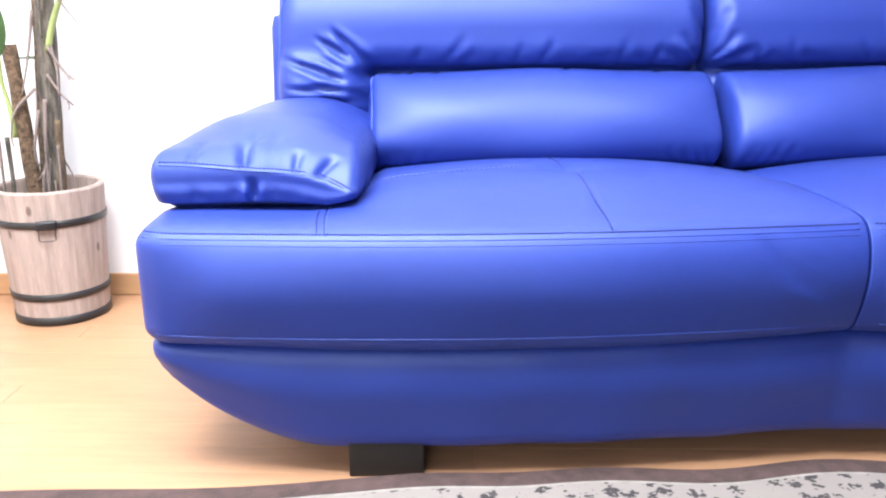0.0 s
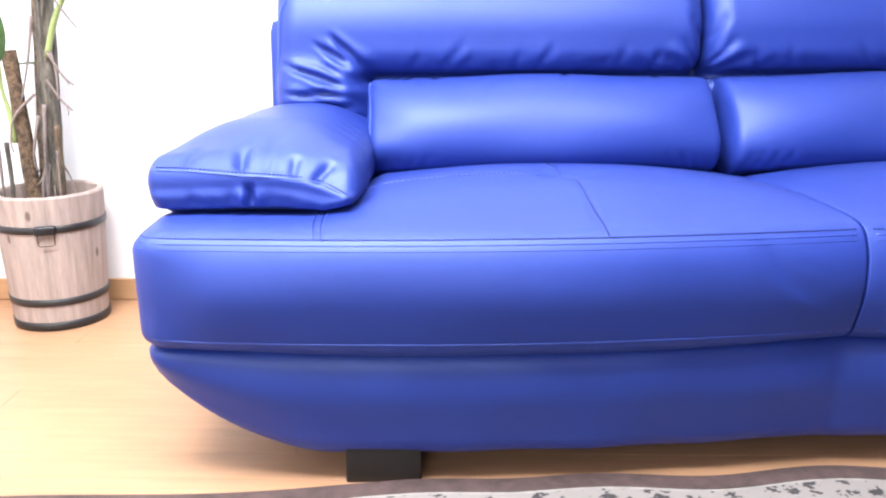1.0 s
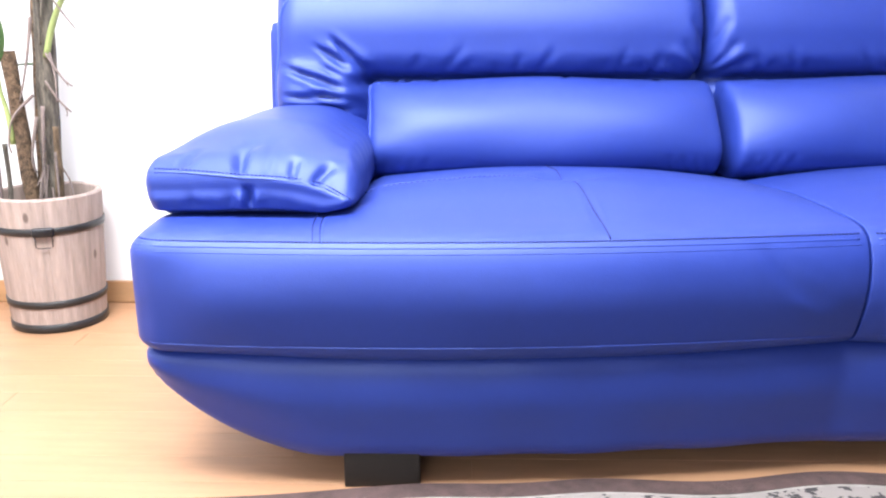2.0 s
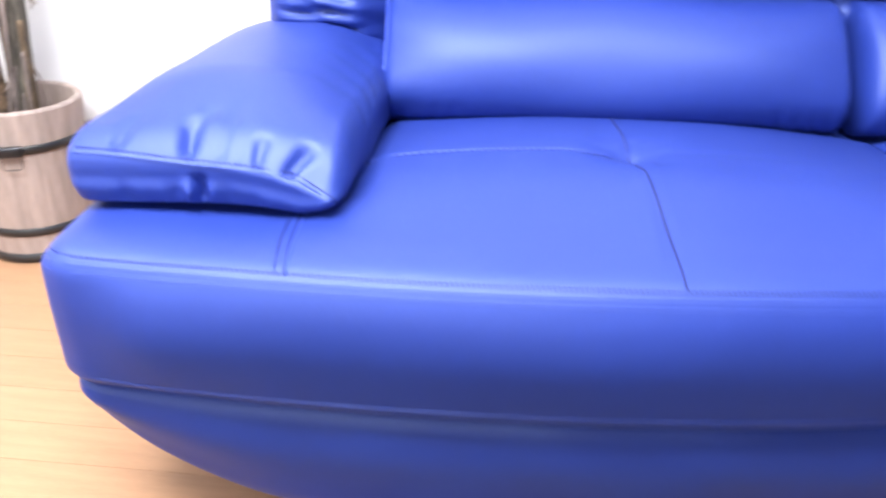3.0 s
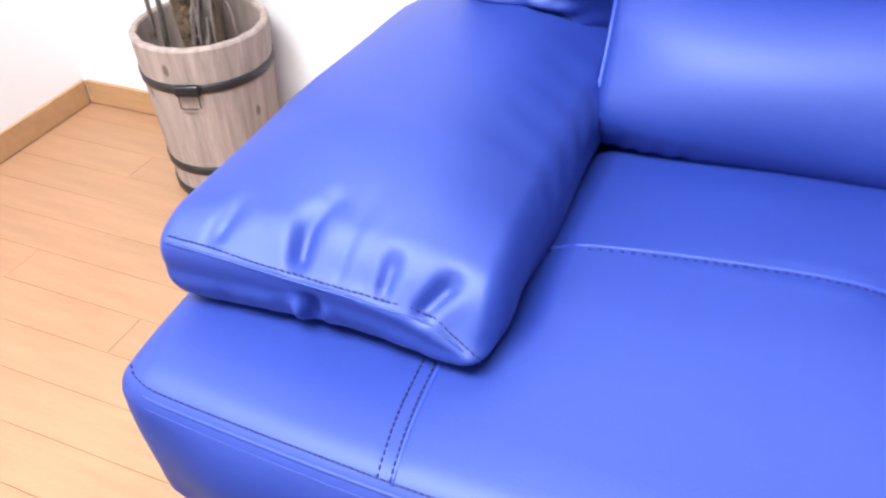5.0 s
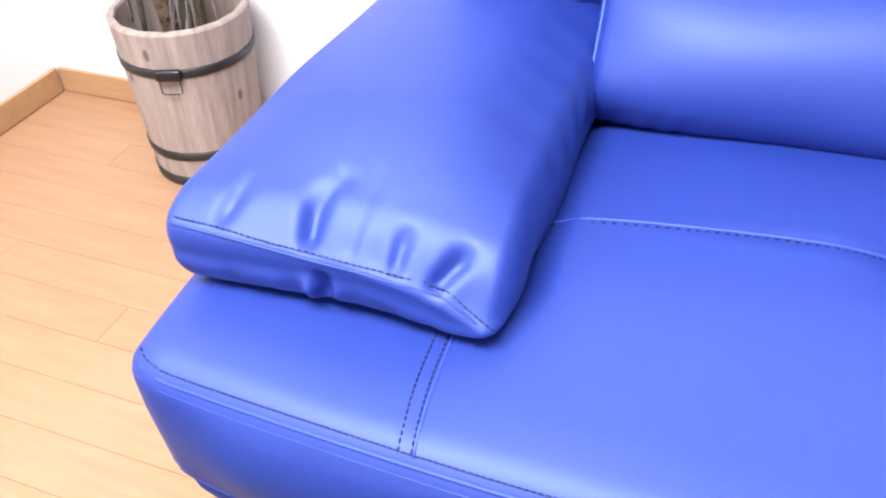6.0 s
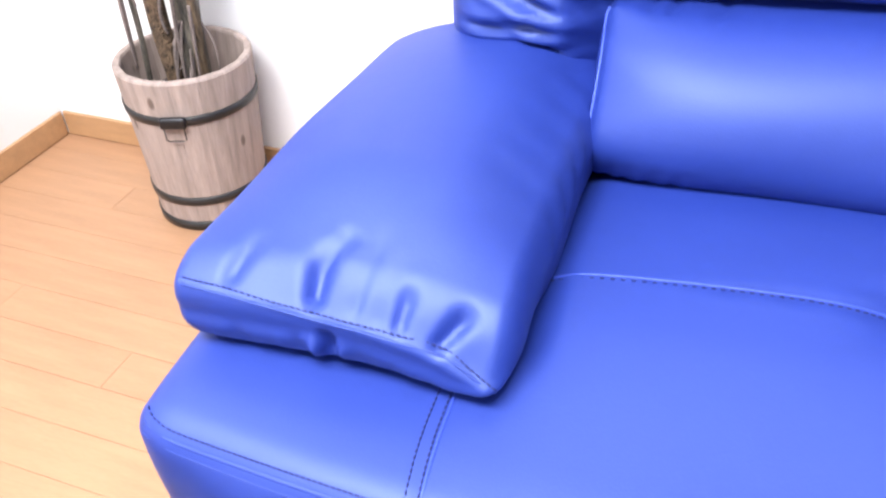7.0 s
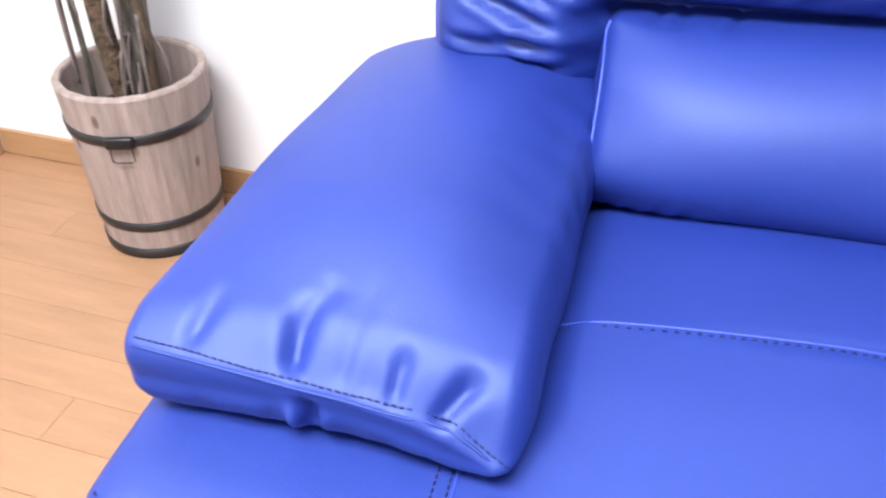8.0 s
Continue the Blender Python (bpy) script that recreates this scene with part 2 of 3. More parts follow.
def tube(path, radius, sides=6, taper=None, squash=1.0):
    """Verts and faces of a tube along points."""
    pts = [Vector(p) for p in path]
    V, F = [], []
    up = Vector((0.31, 0.22, 0.92)).normalized()
    for i, p in enumerate(pts):
        d = (pts[min(len(pts) - 1, i + 1)] - pts[max(0, i - 1)]).normalized()
        a = d.cross(up)
        if a.length < 1e-4:
            a = d.cross(Vector((1, 0, 0)))
        a.normalize()
        b = d.cross(a).normalized()
        rr = radius * (taper(i / max(1, len(pts) - 1)) if taper else 1.0)
        for k in range(sides):
            t = 2 * math.pi * k / sides
            V.append(p + a * rr * math.cos(t) + b * rr * squash * math.sin(t))
        if i:
            o = (i - 1) * sides
            F += [(o + k, o + (k + 1) % sides, o + sides + (k + 1) % sides, o + sides + k) for k in range(sides)]
    F.append(tuple(range(sides))[::-1])
    F.append(tuple(range(len(V) - sides, len(V))))
    return V, F


def seam(name, tree, line, parent, ray=None, radius=0.0017, lift=0.0, mirror=None, material=None, label=""):
    pts = [h + n * lift for h, n in on_surface(tree, line, ray, 0.006)]
    if mirror is not None:
        pts = [Vector((2 * mirror - p.x, p.y, p.z)) for p in pts]
    V, F = tube(pts, radius, 6)
    return obj(name, V, F, material or PIPING_RIDGE_LIGHT, parent, label, smooth=True)


def stitches(tree, line, parent, ray=None, length=0.0039, pitch=0.0050, radius=0.0009, lift=0.0008, mirror=None):
    """A row of short thread dashes along a line on a surface."""
    pts = on_surface(tree, line, ray, pitch)
    V, F = [], []
    for (p, n), (q, _) in zip(pts, pts[1:]):
        d = (q - p).normalized() * length
        a, b = p + n * lift, p + d + n * lift
        if mirror is not None:
            a.x, b.x = 2 * mirror - a.x, 2 * mirror - b.x
        v, f = tube((a, a.lerp(b, 0.5) + n * radius * 0.4, b), radius, 4)
        F += [tuple(i + len(V) for i in g) for g in f]
        V += v
    ob = obj("stitching", V, F, THREAD, parent, "row of dark blue stitches")
    ob["kind"] = "stuff"
    return ob


# ---- the room ----
def wall(name, lo, hi, label, paper=None):
    ob = part(name, block(lo, hi, 0), paper or WALLPAPER)
    return tagged(ob, label, "wall", kind="structure")


R = ROOM
T = 0.12
wall("wall_north", (R["x0"] - T, R["y1"], 0), (R["x1"] + T, R["y1"] + T, R["h"]), "plain white papered wall behind the blue sofa")
wall("wall_west", (R["x0"] - T, R["y0"], 0), (R["x0"], R["y1"], R["h"]), "plain white papered side wall")
# east and south walls are unseen; their darkness keeps the fill light low
wall("wall_east", (R["x1"], R["y0"], 0), (R["x1"] + T, R["y1"], R["h"]), "unseen plain wall, dark taupe to cut bounced light", DARK_UNSEEN)
WX0, WX1, WZ0, WZ1 = -1.25, 0.35, 0.3, 2.2
y = R["y0"]
for lo, hi in (((R["x0"] - T, y - T, 0), (WX0, y, R["h"])), ((WX1, y - T, 0), (R["x1"] + T, y, R["h"])), ((WX0, y - T, 0), (WX1, y, WZ0)), ((WX0, y - T, WZ1), (WX1, y, R["h"]))):
    wall("wall_south", lo, hi, "unseen plain wall, dark taupe to cut bounced light, with an added window", DARK_UNSEEN)
tagged(part("ceiling", block((R["x0"] - T, R["y0"] - T, R["h"]), (R["x1"] + T, R["y1"] + T, R["h"] + 0.1), 0), CEILING), "plain white ceiling", "ceiling", kind="structure")
# unseen window, added as the source of the front fill light
win = empty("unseen_window_1", pose(0, R["y0"], 0), "unseen white framed window, added for front light", "window", kind="structure")
for lo, hi in (((WX0, -0.08, WZ0), (WX1, -0.03, WZ0 + 0.05)), ((WX0, -0.08, WZ1 - 0.05), (WX1, -0.03, WZ1)), ((WX0, -0.08, WZ0 + 0.05), (WX0 + 0.05, -0.03, WZ1 - 0.05)), ((WX1 - 0.05, -0.08, WZ0 + 0.05), (WX1, -0.03, WZ1 - 0.05))):
    part("unseen_window_frame", block(lo, hi, 0.004), WHITE, win)
GLASS = bpy.data.materials.new("window_glass")
GLASS.use_nodes = True
for key, value in (("Transmission Weight", 1.0), ("Roughness", 0.02), ("IOR", 1.45)):
    GLASS.node_tree.nodes["Principled BSDF"].inputs[key].default_value = value
pane = part("pane", block((WX0 + 0.045, -0.058, WZ0 + 0.045), (WX1 - 0.045, -0.052, WZ1 - 0.045), 0), GLASS, win, "clear glass pane")
pane.visible_shadow = False
# unseen panel, assumed where the light falls from above; sized to its area lamp
lampshell = empty("ceiling_light", pose(-0.3, 0.5, 2.5), "unseen wide white ceiling light panel, assumed from overhead light", "ceiling light")
part("housing", block((-0.95, -0.43, -0.08), (0.95, 0.43, 0), 0.02), WHITE, lampshell)
part("diffuser", block((-0.91, -0.39, -0.09), (0.91, 0.39, -0.081), 0.003), GLOW, lampshell, "glowing milky diffuser")

# skirting boards
for lo, hi in (((R["x0"] + 0.009, R["y1"] - 0.009, 0.001), (R["x1"], R["y1"], 0.06)), ((R["x0"], R["y0"], 0.001), (R["x0"] + 0.009, R["y1"] - 0.009, 0.06))):
    tagged(part("baseboard", block(lo, hi, 0.003), SKIRT), "oak coloured skirting board along the wall", "baseboard", kind="structure")


# ---- the sofa ----
SOFA_TURN = 3.0
CX = 1.05  # joint of the two seats, measured along the sofa from its end
CB = 1.012  # joint of the two lumbar rolls
CK = 0.994  # joint of the two backrests
sofa = empty("sofa", pose(-0.31, 1.125, 0, 0, 0, SOFA_TURN) @ Matrix.Diagonal((1, 1, 1.022, 1)), "two-seat sofa in bright blue artificial leather with padded arms", "sofa")


def bow(x):
    """How far the front stands out, along the sofa."""
    u = np.clip(np.where(x > CX, 2 * CX - x, x) / CX, 0, 1)
    return -0.034 * np.sin(math.pi * np.clip(u, 0, 1)) ** 0.9


def base_shape(P, nrm):
    Q = P.copy()
    u = np.where(P[:, 0] > CX, 2 * CX - P[:, 0], P[:, 0])
    k = np.clip((0.255 - u) / 0.262, 0, 1)
    low = 0.042 + 0.128 * k ** 2.0
    Q[:, 2] = low + (P[:, 2] - 0.055) * (0.233 - low) / (0.246 - 0.055)
    f = smooth01((0.25 - P[:, 1]) / 0.25)
    ends = np.where(P[:, 0] > CX, -1, 1) * smooth01((0.2 - u) / 0.2)
    Q[:, 0] += 0.10 * ends * smooth01((P[:, 1] - 0.22) / 0.4)
    Q[:, 1] += f * (bow(P[:, 0]) + 0.030 * np.clip((0.23 - P[:, 2]) / 0.18, 0, 1) ** 1.4)
    Q[:, 1] -= f * 0.011 * np.exp(-(((P[:, 2] - 0.175) / 0.055) ** 2))
    Q += nrm * (0.0012 * np.sin(P[:, 0] * 31) * np.sin(P[:, 2] * 23))[:, None]
    return Q


base = soft("base", (-0.019, 0.026, 0.055), (2 * CX + 0.019, 0.86, 0.246), (0.03, 0.035, 0.03), 0.012, base_shape, LEATHER, sofa, "boat-shaped blue upholstered base")
for fx in (0.276, 2 * CX - 0.396):
    for fy in (0.028, 0.70):
        part("foot", block((fx, fy, 0), (fx + 0.12, fy + 0.1, 0.075), 0.003), FOOT, sofa, "dark brown wooden block foot")


def seat_shape(P, nrm):
    Q = P.copy()
    x, yv, z = P.T
    u, v = x / CX, np.clip(yv / 0.6, 0, 1)
    front = smooth01((0.22 - yv) / 0.22)
    top = smooth01((z - 0.37) / 0.035)
    Q[:, 1] += front * bow(x)
    end = smooth01((0.2 - x) / 0.2)
    Q[:, 0] += end * (0.10 * smooth01((yv - 0.22) / 0.4) + -0.003 * smooth01((0.40 - z) / 0.16))
    Q[:, 1] += front * 0.012 * smooth01((0.37 - z) / 0.14)
    Q[:, 2] -= 0.008 * np.sin(math.pi * np.clip(u, 0, 1)) * smooth01((0.30 - z) / 0.05) * front
    # crowned top, lower along the arm and at the joint of the two seats
    crown = np.sin(math.pi * np.clip((u - 0.22) / 0.78, 0, 1)) ** 0.85
    Q[:, 2] += top * (0.034 * crown * smooth01(v / 0.35) + 0.004 * smooth01(v / 0.1) - 0.020 * smooth01((yv - 0.24) / 0.3) - 0.010 * smooth01((yv - 0.47) / 0.05) - 0.014 * smooth01((0.335 - x) / 0.05) * smooth01((yv - 0.13) / 0.06))
    h = fold(Q, (0.255, -0.04, 0.41), (0.252, 0.3, 0.42), 0.006, 0.0025) * top
    h = h + fold(Q, (0.665, -0.02, 0.41), (0.655, 0.255, 0.45), 0.0045, 0.007) * top + fold(Q, (0.655, 0.255, 0.45), (0.65, 0.56, 0.45), 0.006, 0.006) * top
    h = h + fold(Q, (0.24, 0.274, 0.44), (0.65, 0.274, 0.45), 0.007, 0.003) * top + fold(Q, (0.65, 0.274, 0.45), (1.0, 0.274, 0.44), 0.007, 0.002) * top
    h = h + dent(Q, (0.65, 0.274, 0.44), (0.05, 0.045, 0.06), 0.014) * top + dent(Q, (0.65, 0.274, 0.44), (0.014, 0.014, 0.05), 0.008) * top
    for a_ in (20, 75, 140, 200, 255, 320):
        c_, s_ = math.cos(radians(a_)), math.sin(radians(a_))
        h = h + fold(Q, (0.65 + 0.012 * c_, 0.274 + 0.012 * s_, 0.435), (0.65 + 0.05 * c_, 0.274 + 0.05 * s_, 0.44), 0.008, 0.0025) * top
    for k in range(5):
        h = h + fold(Q, (0.985, -0.01, 0.30 + 0.012 * k), (0.93 - 0.015 * k, -0.02, 0.33 + 0.018 * k), 0.006, 0.004) * (1 - top)
    h = h + 0.0016 * np.sin(x * 19 + 1) * np.sin(yv * 13) * top + 0.0015 * np.sin(x * 14) * np.sin(z * 25) * (1 - top)
    h = h + 0.016 * np.sin(math.pi * np.clip((z - 0.240) / 0.16, 0, 1)) * front * (1 - top) * smooth01(x / 0.12)
    Q = Q + nrm * h[:, None]
    # the end against the other seat is cut nearly square
    over = np.clip(Q[:, 0] - (CX - 0.010), 0, None)
    Q[:, 0] -= over - 0.008 * (1 - np.exp(-over / 0.008))
    return Q


WELT_X, WELT_Z = (0.0, 0.09, 0.17, 0.225, 0.25, 0.28, 0.298), (0.483, 0.478, 0.472, 0.466, 0.460, 0.447, 0.434)


def arm_shape(P, nrm):
    Q = P.copy()
    x, yv, z = P.T
    s = (x - 0.149) / 0.158
    v = np.clip((yv - 0.106) / 0.53, 0, 1)
    top = smooth01((z - 0.435) / 0.07)
    face = smooth01((0.15 - yv) / 0.05)
    Q[:, 2] += top * (0.047 * (1 - np.abs(np.clip(np.where(s < 0.08, (s - 0.08) / 1.08, (s - 0.08) / 0.92), -1, 1)) ** 2.3) * smooth01(v / 0.36 + 0.12) - 0.004 * smooth01(v / 0.8))
    Q[:, 0] += 0.035 * v ** 3 * np.clip((0.3 - x) / 0.3, 0, 1) + 0.022 * v ** 2.5 * np.clip(x / 0.3, 0, 1)
    Q[:, 2] -= top * 0.014 * smooth01((s - 0.35) / 0.65) * smooth01((yv - 0.13) / 0.12)
    # the inner front corner hangs lower
    ear = smooth01((x - 0.17) / 0.13) * smooth01((0.2 - yv) / 0.1)
    Q[:, 2] -= 0.018 * ear * smooth01((z - 0.40) / 0.05)
    # a ridge along the welt, which runs down to the inner corner; the face below it falls back
    welt = np.interp(x, WELT_X, WELT_Z) + 0.010 * smooth01((x - 0.17) / 0.13)
    Q[:, 1] -= (0.015 * np.exp(-np.abs(z - welt) / np.where(z > welt, 0.012, 0.035))) * face
    Q[:, 1] += 0.030 * smooth01((0.424 - z) / 0.03) * face
    Q[:, 2] += 0.020 * smooth01((0.43 - z) / 0.035) * smooth01((0.2 - yv) / 0.06)
    Q[:, 0] -= 0.018 * smooth01((welt + 0.012 - z) / 0.06) * smooth01((x - 0.22) / 0.08) * smooth01((0.30 - yv) / 0.16)
    Q[:, 1] += (0.011 * smooth01((0.45 - z) / 0.045) - 0.006 * smooth01((0.46 - z) / 0.02)) * face
    Q[:, 0] += 0.009 * smooth01((0.465 - z) / 0.06) * smooth01((0.12 - x) / 0.1)
    tip = smooth01((x - 0.25) / 0.05) * smooth01((0.16 - yv) / 0.04) * np.exp(-(((z - 0.44) / 0.03) ** 2))
    Q += tip[:, None] * np.array((0.0, -0.004, 0.012))
    # s runs up the front face and on along the top
    S = np.c_[x, (yv - 0.106) + (z - 0.498)]
    up = smooth01((z - 0.42) / 0.02)
    above = smooth01((z - welt) / 0.010)
    f = (fold(S, (0.127, -0.034), (0.124, 0.036), 0.009, 0.011, 0.04) + fold(S, (0.128, 0.035), (0.142, 0.062), 0.009, 0.003, 0.1)) * above
    f = f + fold(S, (0.141, -0.09), (0.140, -0.045), 0.006, 0.012) - fold(S, (0.127, -0.09), (0.129, -0.05), 0.006, 0.006)
    for sx, s0, ex, e0, w, dp in ((0.040, 0.002, 0.052, 0.040, 0.009, 0.007), (0.164, 0.0, 0.170, 0.060, 0.008, 0.0025), (0.186, -0.006, 0.188, 0.040, 0.010, 0.002),
                                  (0.204, -0.010, 0.208, 0.016, 0.007, 0.007), (0.234, -0.012, 0.260, 0.014, 0.0075, 0.010)):
        f = f + fold(S, (sx, s0 - 0.024), (ex, e0), w, 0.8 * dp, 0.03) * above
    f = f + fold(S, (0.10, -0.085), (0.05, -0.07), 0.009, 0.004) + fold(S, (0.20, -0.085), (0.26, -0.08), 0.009, 0.004)
    for sx, s0, ex, e0, dp in ((0.035, -0.088, 0.055, -0.055, 0.004), (0.075, -0.09, 0.085, -0.06, 0.003), (0.105, -0.08, 0.112, -0.055, 0.004), (0.165, -0.085, 0.175, -0.055, 0.004), (0.205, -0.09, 0.195, -0.06, 0.0035), (0.235, -0.095, 0.245, -0.07, 0.005)):
        f = f + fold(S, (sx, s0), (ex, e0), 0.010, 0.6 * dp, 0.2)
    f = f * up
    for k in range(5):
        f = f + fold(np.c_[yv, z], (0.26 + 0.055 * k, 0.455), (0.31 + 0.06 * k, 0.52), 0.013, 0.0013) * smooth01((x - 0.22) / 0.05)
    f = f + 0.002 * np.sin(x * 25 + yv * 9) * np.sin(yv * 17)
    return Q + nrm * f[:, None]


def pillow_shape(P, nrm):
    Q = P.copy()
    x, yv, z = P.T
    s = np.clip((x - 0.645) / 0.35, -1, 1)
    front = smooth01((0.58 - yv) / 0.1)
    Q[:, 1] += (0.030 + 0.035 * smooth01((z - 0.45) / 0.08)) * np.abs(s) ** 6 * np.where(s > 0, 0.55, 1.0) * front + 0.18 * (z - 0.455)
    Q[:, 2] += 0.010 * (1 - s ** 2) * smooth01((z - 0.48) / 0.1) + 0.008 * smooth01((0.47 - z) / 0.08) * (1 - np.abs(s) ** 3)
    f = 0
    for k, x0 in enumerate((0.325, 0.345, 0.37, 0.40)):
        f = f + fold(np.c_[x, z], (x0, 0.40), (x0 + 0.018, 0.445), 0.006, 0.0022) * front
        f = f + fold(np.c_[x, z], (1.305 - x0, 0.40), (1.287 - x0, 0.45), 0.006, 0.0022) * front
    for x0 in (0.36, 0.385, 0.44, 0.71, 0.90):
        f = f + fold(np.c_[x, yv], (x0, 0.61), (x0 - 0.012, 0.545), 0.006, 0.004) * smooth01((z - 0.535) / 0.02)
    f = f + 0.002 * np.sin(x * 17) * np.sin(z * 40)
    return Q + nrm * f[:, None]


ROLL_LO, ROLL_HI, ROLL_R = (0.292, 0.436, 0.388), (CB - 0.004, 0.72, 0.578), (0.02, 0.12, 0.095)


def back_shape(P, nrm):
    Q = P.copy()
    x, yv, z = P.T
    front = smooth01((0.80 - yv) / 0.15)
    # hollow for the lumbar roll, overhung by the headrest part
    up = smooth01((z - 0.565) / 0.075)
    right = smooth01((x - 0.25) / 0.07)
    Q[:, 1] += front * right * 0.03 * np.exp(-(((z - 0.583) / 0.014) ** 2))
    Q[:, 1] += front * (right * 0.06 * (1 - up) + 0.025 * up + 0.09 * smooth01((z - 0.67) / 0.22) + 0.02 * (1 - right) * smooth01((0.56 - z) / 0.1))
    f = 0
    # folds fanning out of the roll's upper corner
    for ax, az, bx, bz, w, dp in ((-0.060, 0.068, -0.002, 0.012, 0.0075, 0.013), (-0.092, 0.055, -0.032, 0.018, 0.007, 0.010), (-0.083, 0.017, -0.030, -0.008, 0.007, 0.009), (-0.150, 0.014, -0.036, -0.024, 0.0075, 0.013),
                                  (-0.095, -0.031, -0.018, -0.048, 0.007, 0.012), (-0.155, -0.036, -0.09, -0.043, 0.007, 0.008), (-0.130, -0.058, -0.014, -0.064, 0.0075, 0.013), (-0.11, -0.084, -0.012, -0.086, 0.008, 0.010), (-0.12, -0.110, -0.02, -0.108, 0.008, 0.008)):
        f = f + fold(np.c_[x, z], (0.295 + ax, 0.592 + az), (0.295 + bx, 0.592 + bz), w, dp, 0.45)
    for k in range(11):
        x0 = 0.37 + 0.055 * k + 0.012 * math.sin(k * 2.3)
        f = f + fold(np.c_[x, z], (x0, 0.588), (x0 + 0.035 + 0.02 * math.sin(k * 1.3), 0.626 + 0.016 * math.sin(k * 1.7)), 0.0075, 0.003 + 0.0018 * math.sin(k * 3.1), 0.3)
    # puckers beside the joint of the two backrests
    for ax, az, bx, bz, w, dp in ((0.030, 0.598, 0.085, 0.622, 0.008, 0.008), (0.018, 0.612, 0.052, 0.655, 0.007, 0.006), (0.012, 0.660, 0.034, 0.700, 0.007, 0.004), (0.100, 0.592, 0.140, 0.612, 0.007, 0.004)):
        f = f + fold(np.c_[x, z], (CK - ax, az), (CK - bx, bz), w, dp, 0.3)
    f = f * front
    f = f + 0.002 * np.sin(x * 13) * np.sin(z * 15) * front
    return Q + nrm * f[:, None]


for mir, mb in ((None, None), (CX, CB)):
    seat = soft("seat_cushion", (-0.021, -0.006, 0.229), (CX + 0.043, 0.70, 0.409), (0.045, 0.034, 0.027), 0.008, seat_shape, LEATHER, sofa, "blue padded seat with a tufted middle seam", mir)
    arm = soft("arm_cushion", (-0.022, 0.104, 0.392), (0.306, 0.64, 0.498), (0.022, 0.042, 0.040), 0.0034, arm_shape, LEATHER, sofa, "plump blue arm cushion with puckered front seam", mir)
    roll = soft("lumbar_roll", ROLL_LO, ROLL_HI, ROLL_R, 0.007, pillow_shape, LEATHER, sofa, "long rounded blue lumbar roll", mb)
    bk = soft("backrest", (0.112, 0.545, 0.42), (CK - 0.003, 0.87, 0.88), (0.05, 0.06, 0.05), 0.006, back_shape, LEATHER, sofa, "gathered blue backrest cushion", None if mb is None else CK)
    if mir is None:
        t_seat, t_arm, t_roll, t_back = tree_of(seat), tree_of(arm), tree_of(roll), tree_of(bk)
    FR = [(-0.006 + 1.045 * k / 16, -0.04, 0.402) for k in range(17)]
    seam("welt", t_seat, [(p[0], p[1], p[2] - 0.005) for p in FR], seat, (0, 1, 0), 0.0025, -0.0013, mir, LEATHER)
    stitches(t_seat, [(p[0], p[1], p[2] + 0.001) for p in FR], seat, (0, 1, 0), lift=0.0012, mirror=mir)
    seam("seam", t_seat, [(p[0], p[1], p[2] - 0.0125) for p in FR], seat, (0, 1, 0), 0.0008, 0, mir, LEATHER)
    seam("seam", t_seat, [(0.0 + 1.02 * k / 16, -0.04, 0.251) for k in range(17)], seat, (0, 1, 0), 0.0012, 0, mir, LEATHER)
    for dx in (0.0, -0.011):
        stitches(t_seat, [(0.258 + dx, -0.018, 0.42), (0.252 + dx, 0.05, 0.42), (0.252 + dx, 0.12, 0.42)], seat, (0, 0, -1), mirror=mir)
    seam("seam", t_seat, [(0.260, -0.02, 0.42), (0.256, 0.05, 0.42), (0.256, 0.12, 0.42)], seat, (0, 0, -1), 0.0016, 0, mir)
    stitches(t_seat, [(0.24, 0.270, 0.44), (0.45, 0.270, 0.44), (0.63, 0.270, 0.44)], seat, (0, 0, -1), lift=0.0011, mirror=mir)
    # the ridge's highlight is put into its colour, paler than the seat
    seam("seam", t_seat, [(0.24, 0.276, 0.44), (0.45, 0.276, 0.44), (0.63, 0.276, 0.44)], seat, (0, 0, -1), 0.0015, 0.0004, mir)
    seam("seam", t_seat, [(0.667, -0.022, 0.44), (0.66, 0.1, 0.44), (0.653, 0.25, 0.44)], seat, (0, 0, -1), 0.0014, 0.0003, mir, THREAD)
    seam("seam", t_seat, [(0.650, 0.275, 0.44), (0.648, 0.4, 0.44), (0.646, 0.5, 0.44)], seat, (0, 0, -1), 0.0014, 0.0003, mir, THREAD)
    AS = [(0.0, 0.09, 0.483), (0.04, 0.09, 0.482), (0.09, 0.09, 0.478), (0.13, 0.09, 0.474), (0.17, 0.09, 0.472), (0.225, 0.09, 0.466), (0.25, 0.09, 0.460), (0.28, 0.09, 0.447), (0.298, 0.09, 0.434)]
    seam("seam", t_arm, AS, arm, (0, 1, 0), 0.0014, 0, mir, LEATHER)
    stitches(t_arm, [(p[0], p[1], p[2] + 0.0035) for p in AS], arm, (0, 1, 0), lift=0.0012, mirror=mir)
    seam("piping", t_back, [(0.118, 0.60, 0.50 + 0.035 * k) for k in range(10)], bk, (1, 0, 0), 0.003, 0.0005, None if mb is None else CK, None, "pale blue edge piping")
    # piping round the inner end of the roll
    cy, low_z, top_z = ROLL_LO[1] + ROLL_R[1], ROLL_LO[2] + ROLL_R[2], ROLL_HI[2] - ROLL_R[2]
    ring_p, ring_n = [], []
    for k in range(41):
        a = radians(-80 + 4.25 * k)
        ring_p.append((ROLL_LO[0] + 0.002, cy - ROLL_R[1] * math.cos(a), (low_z if a < 0 else top_z) + ROLL_R[2] * math.sin(a)))
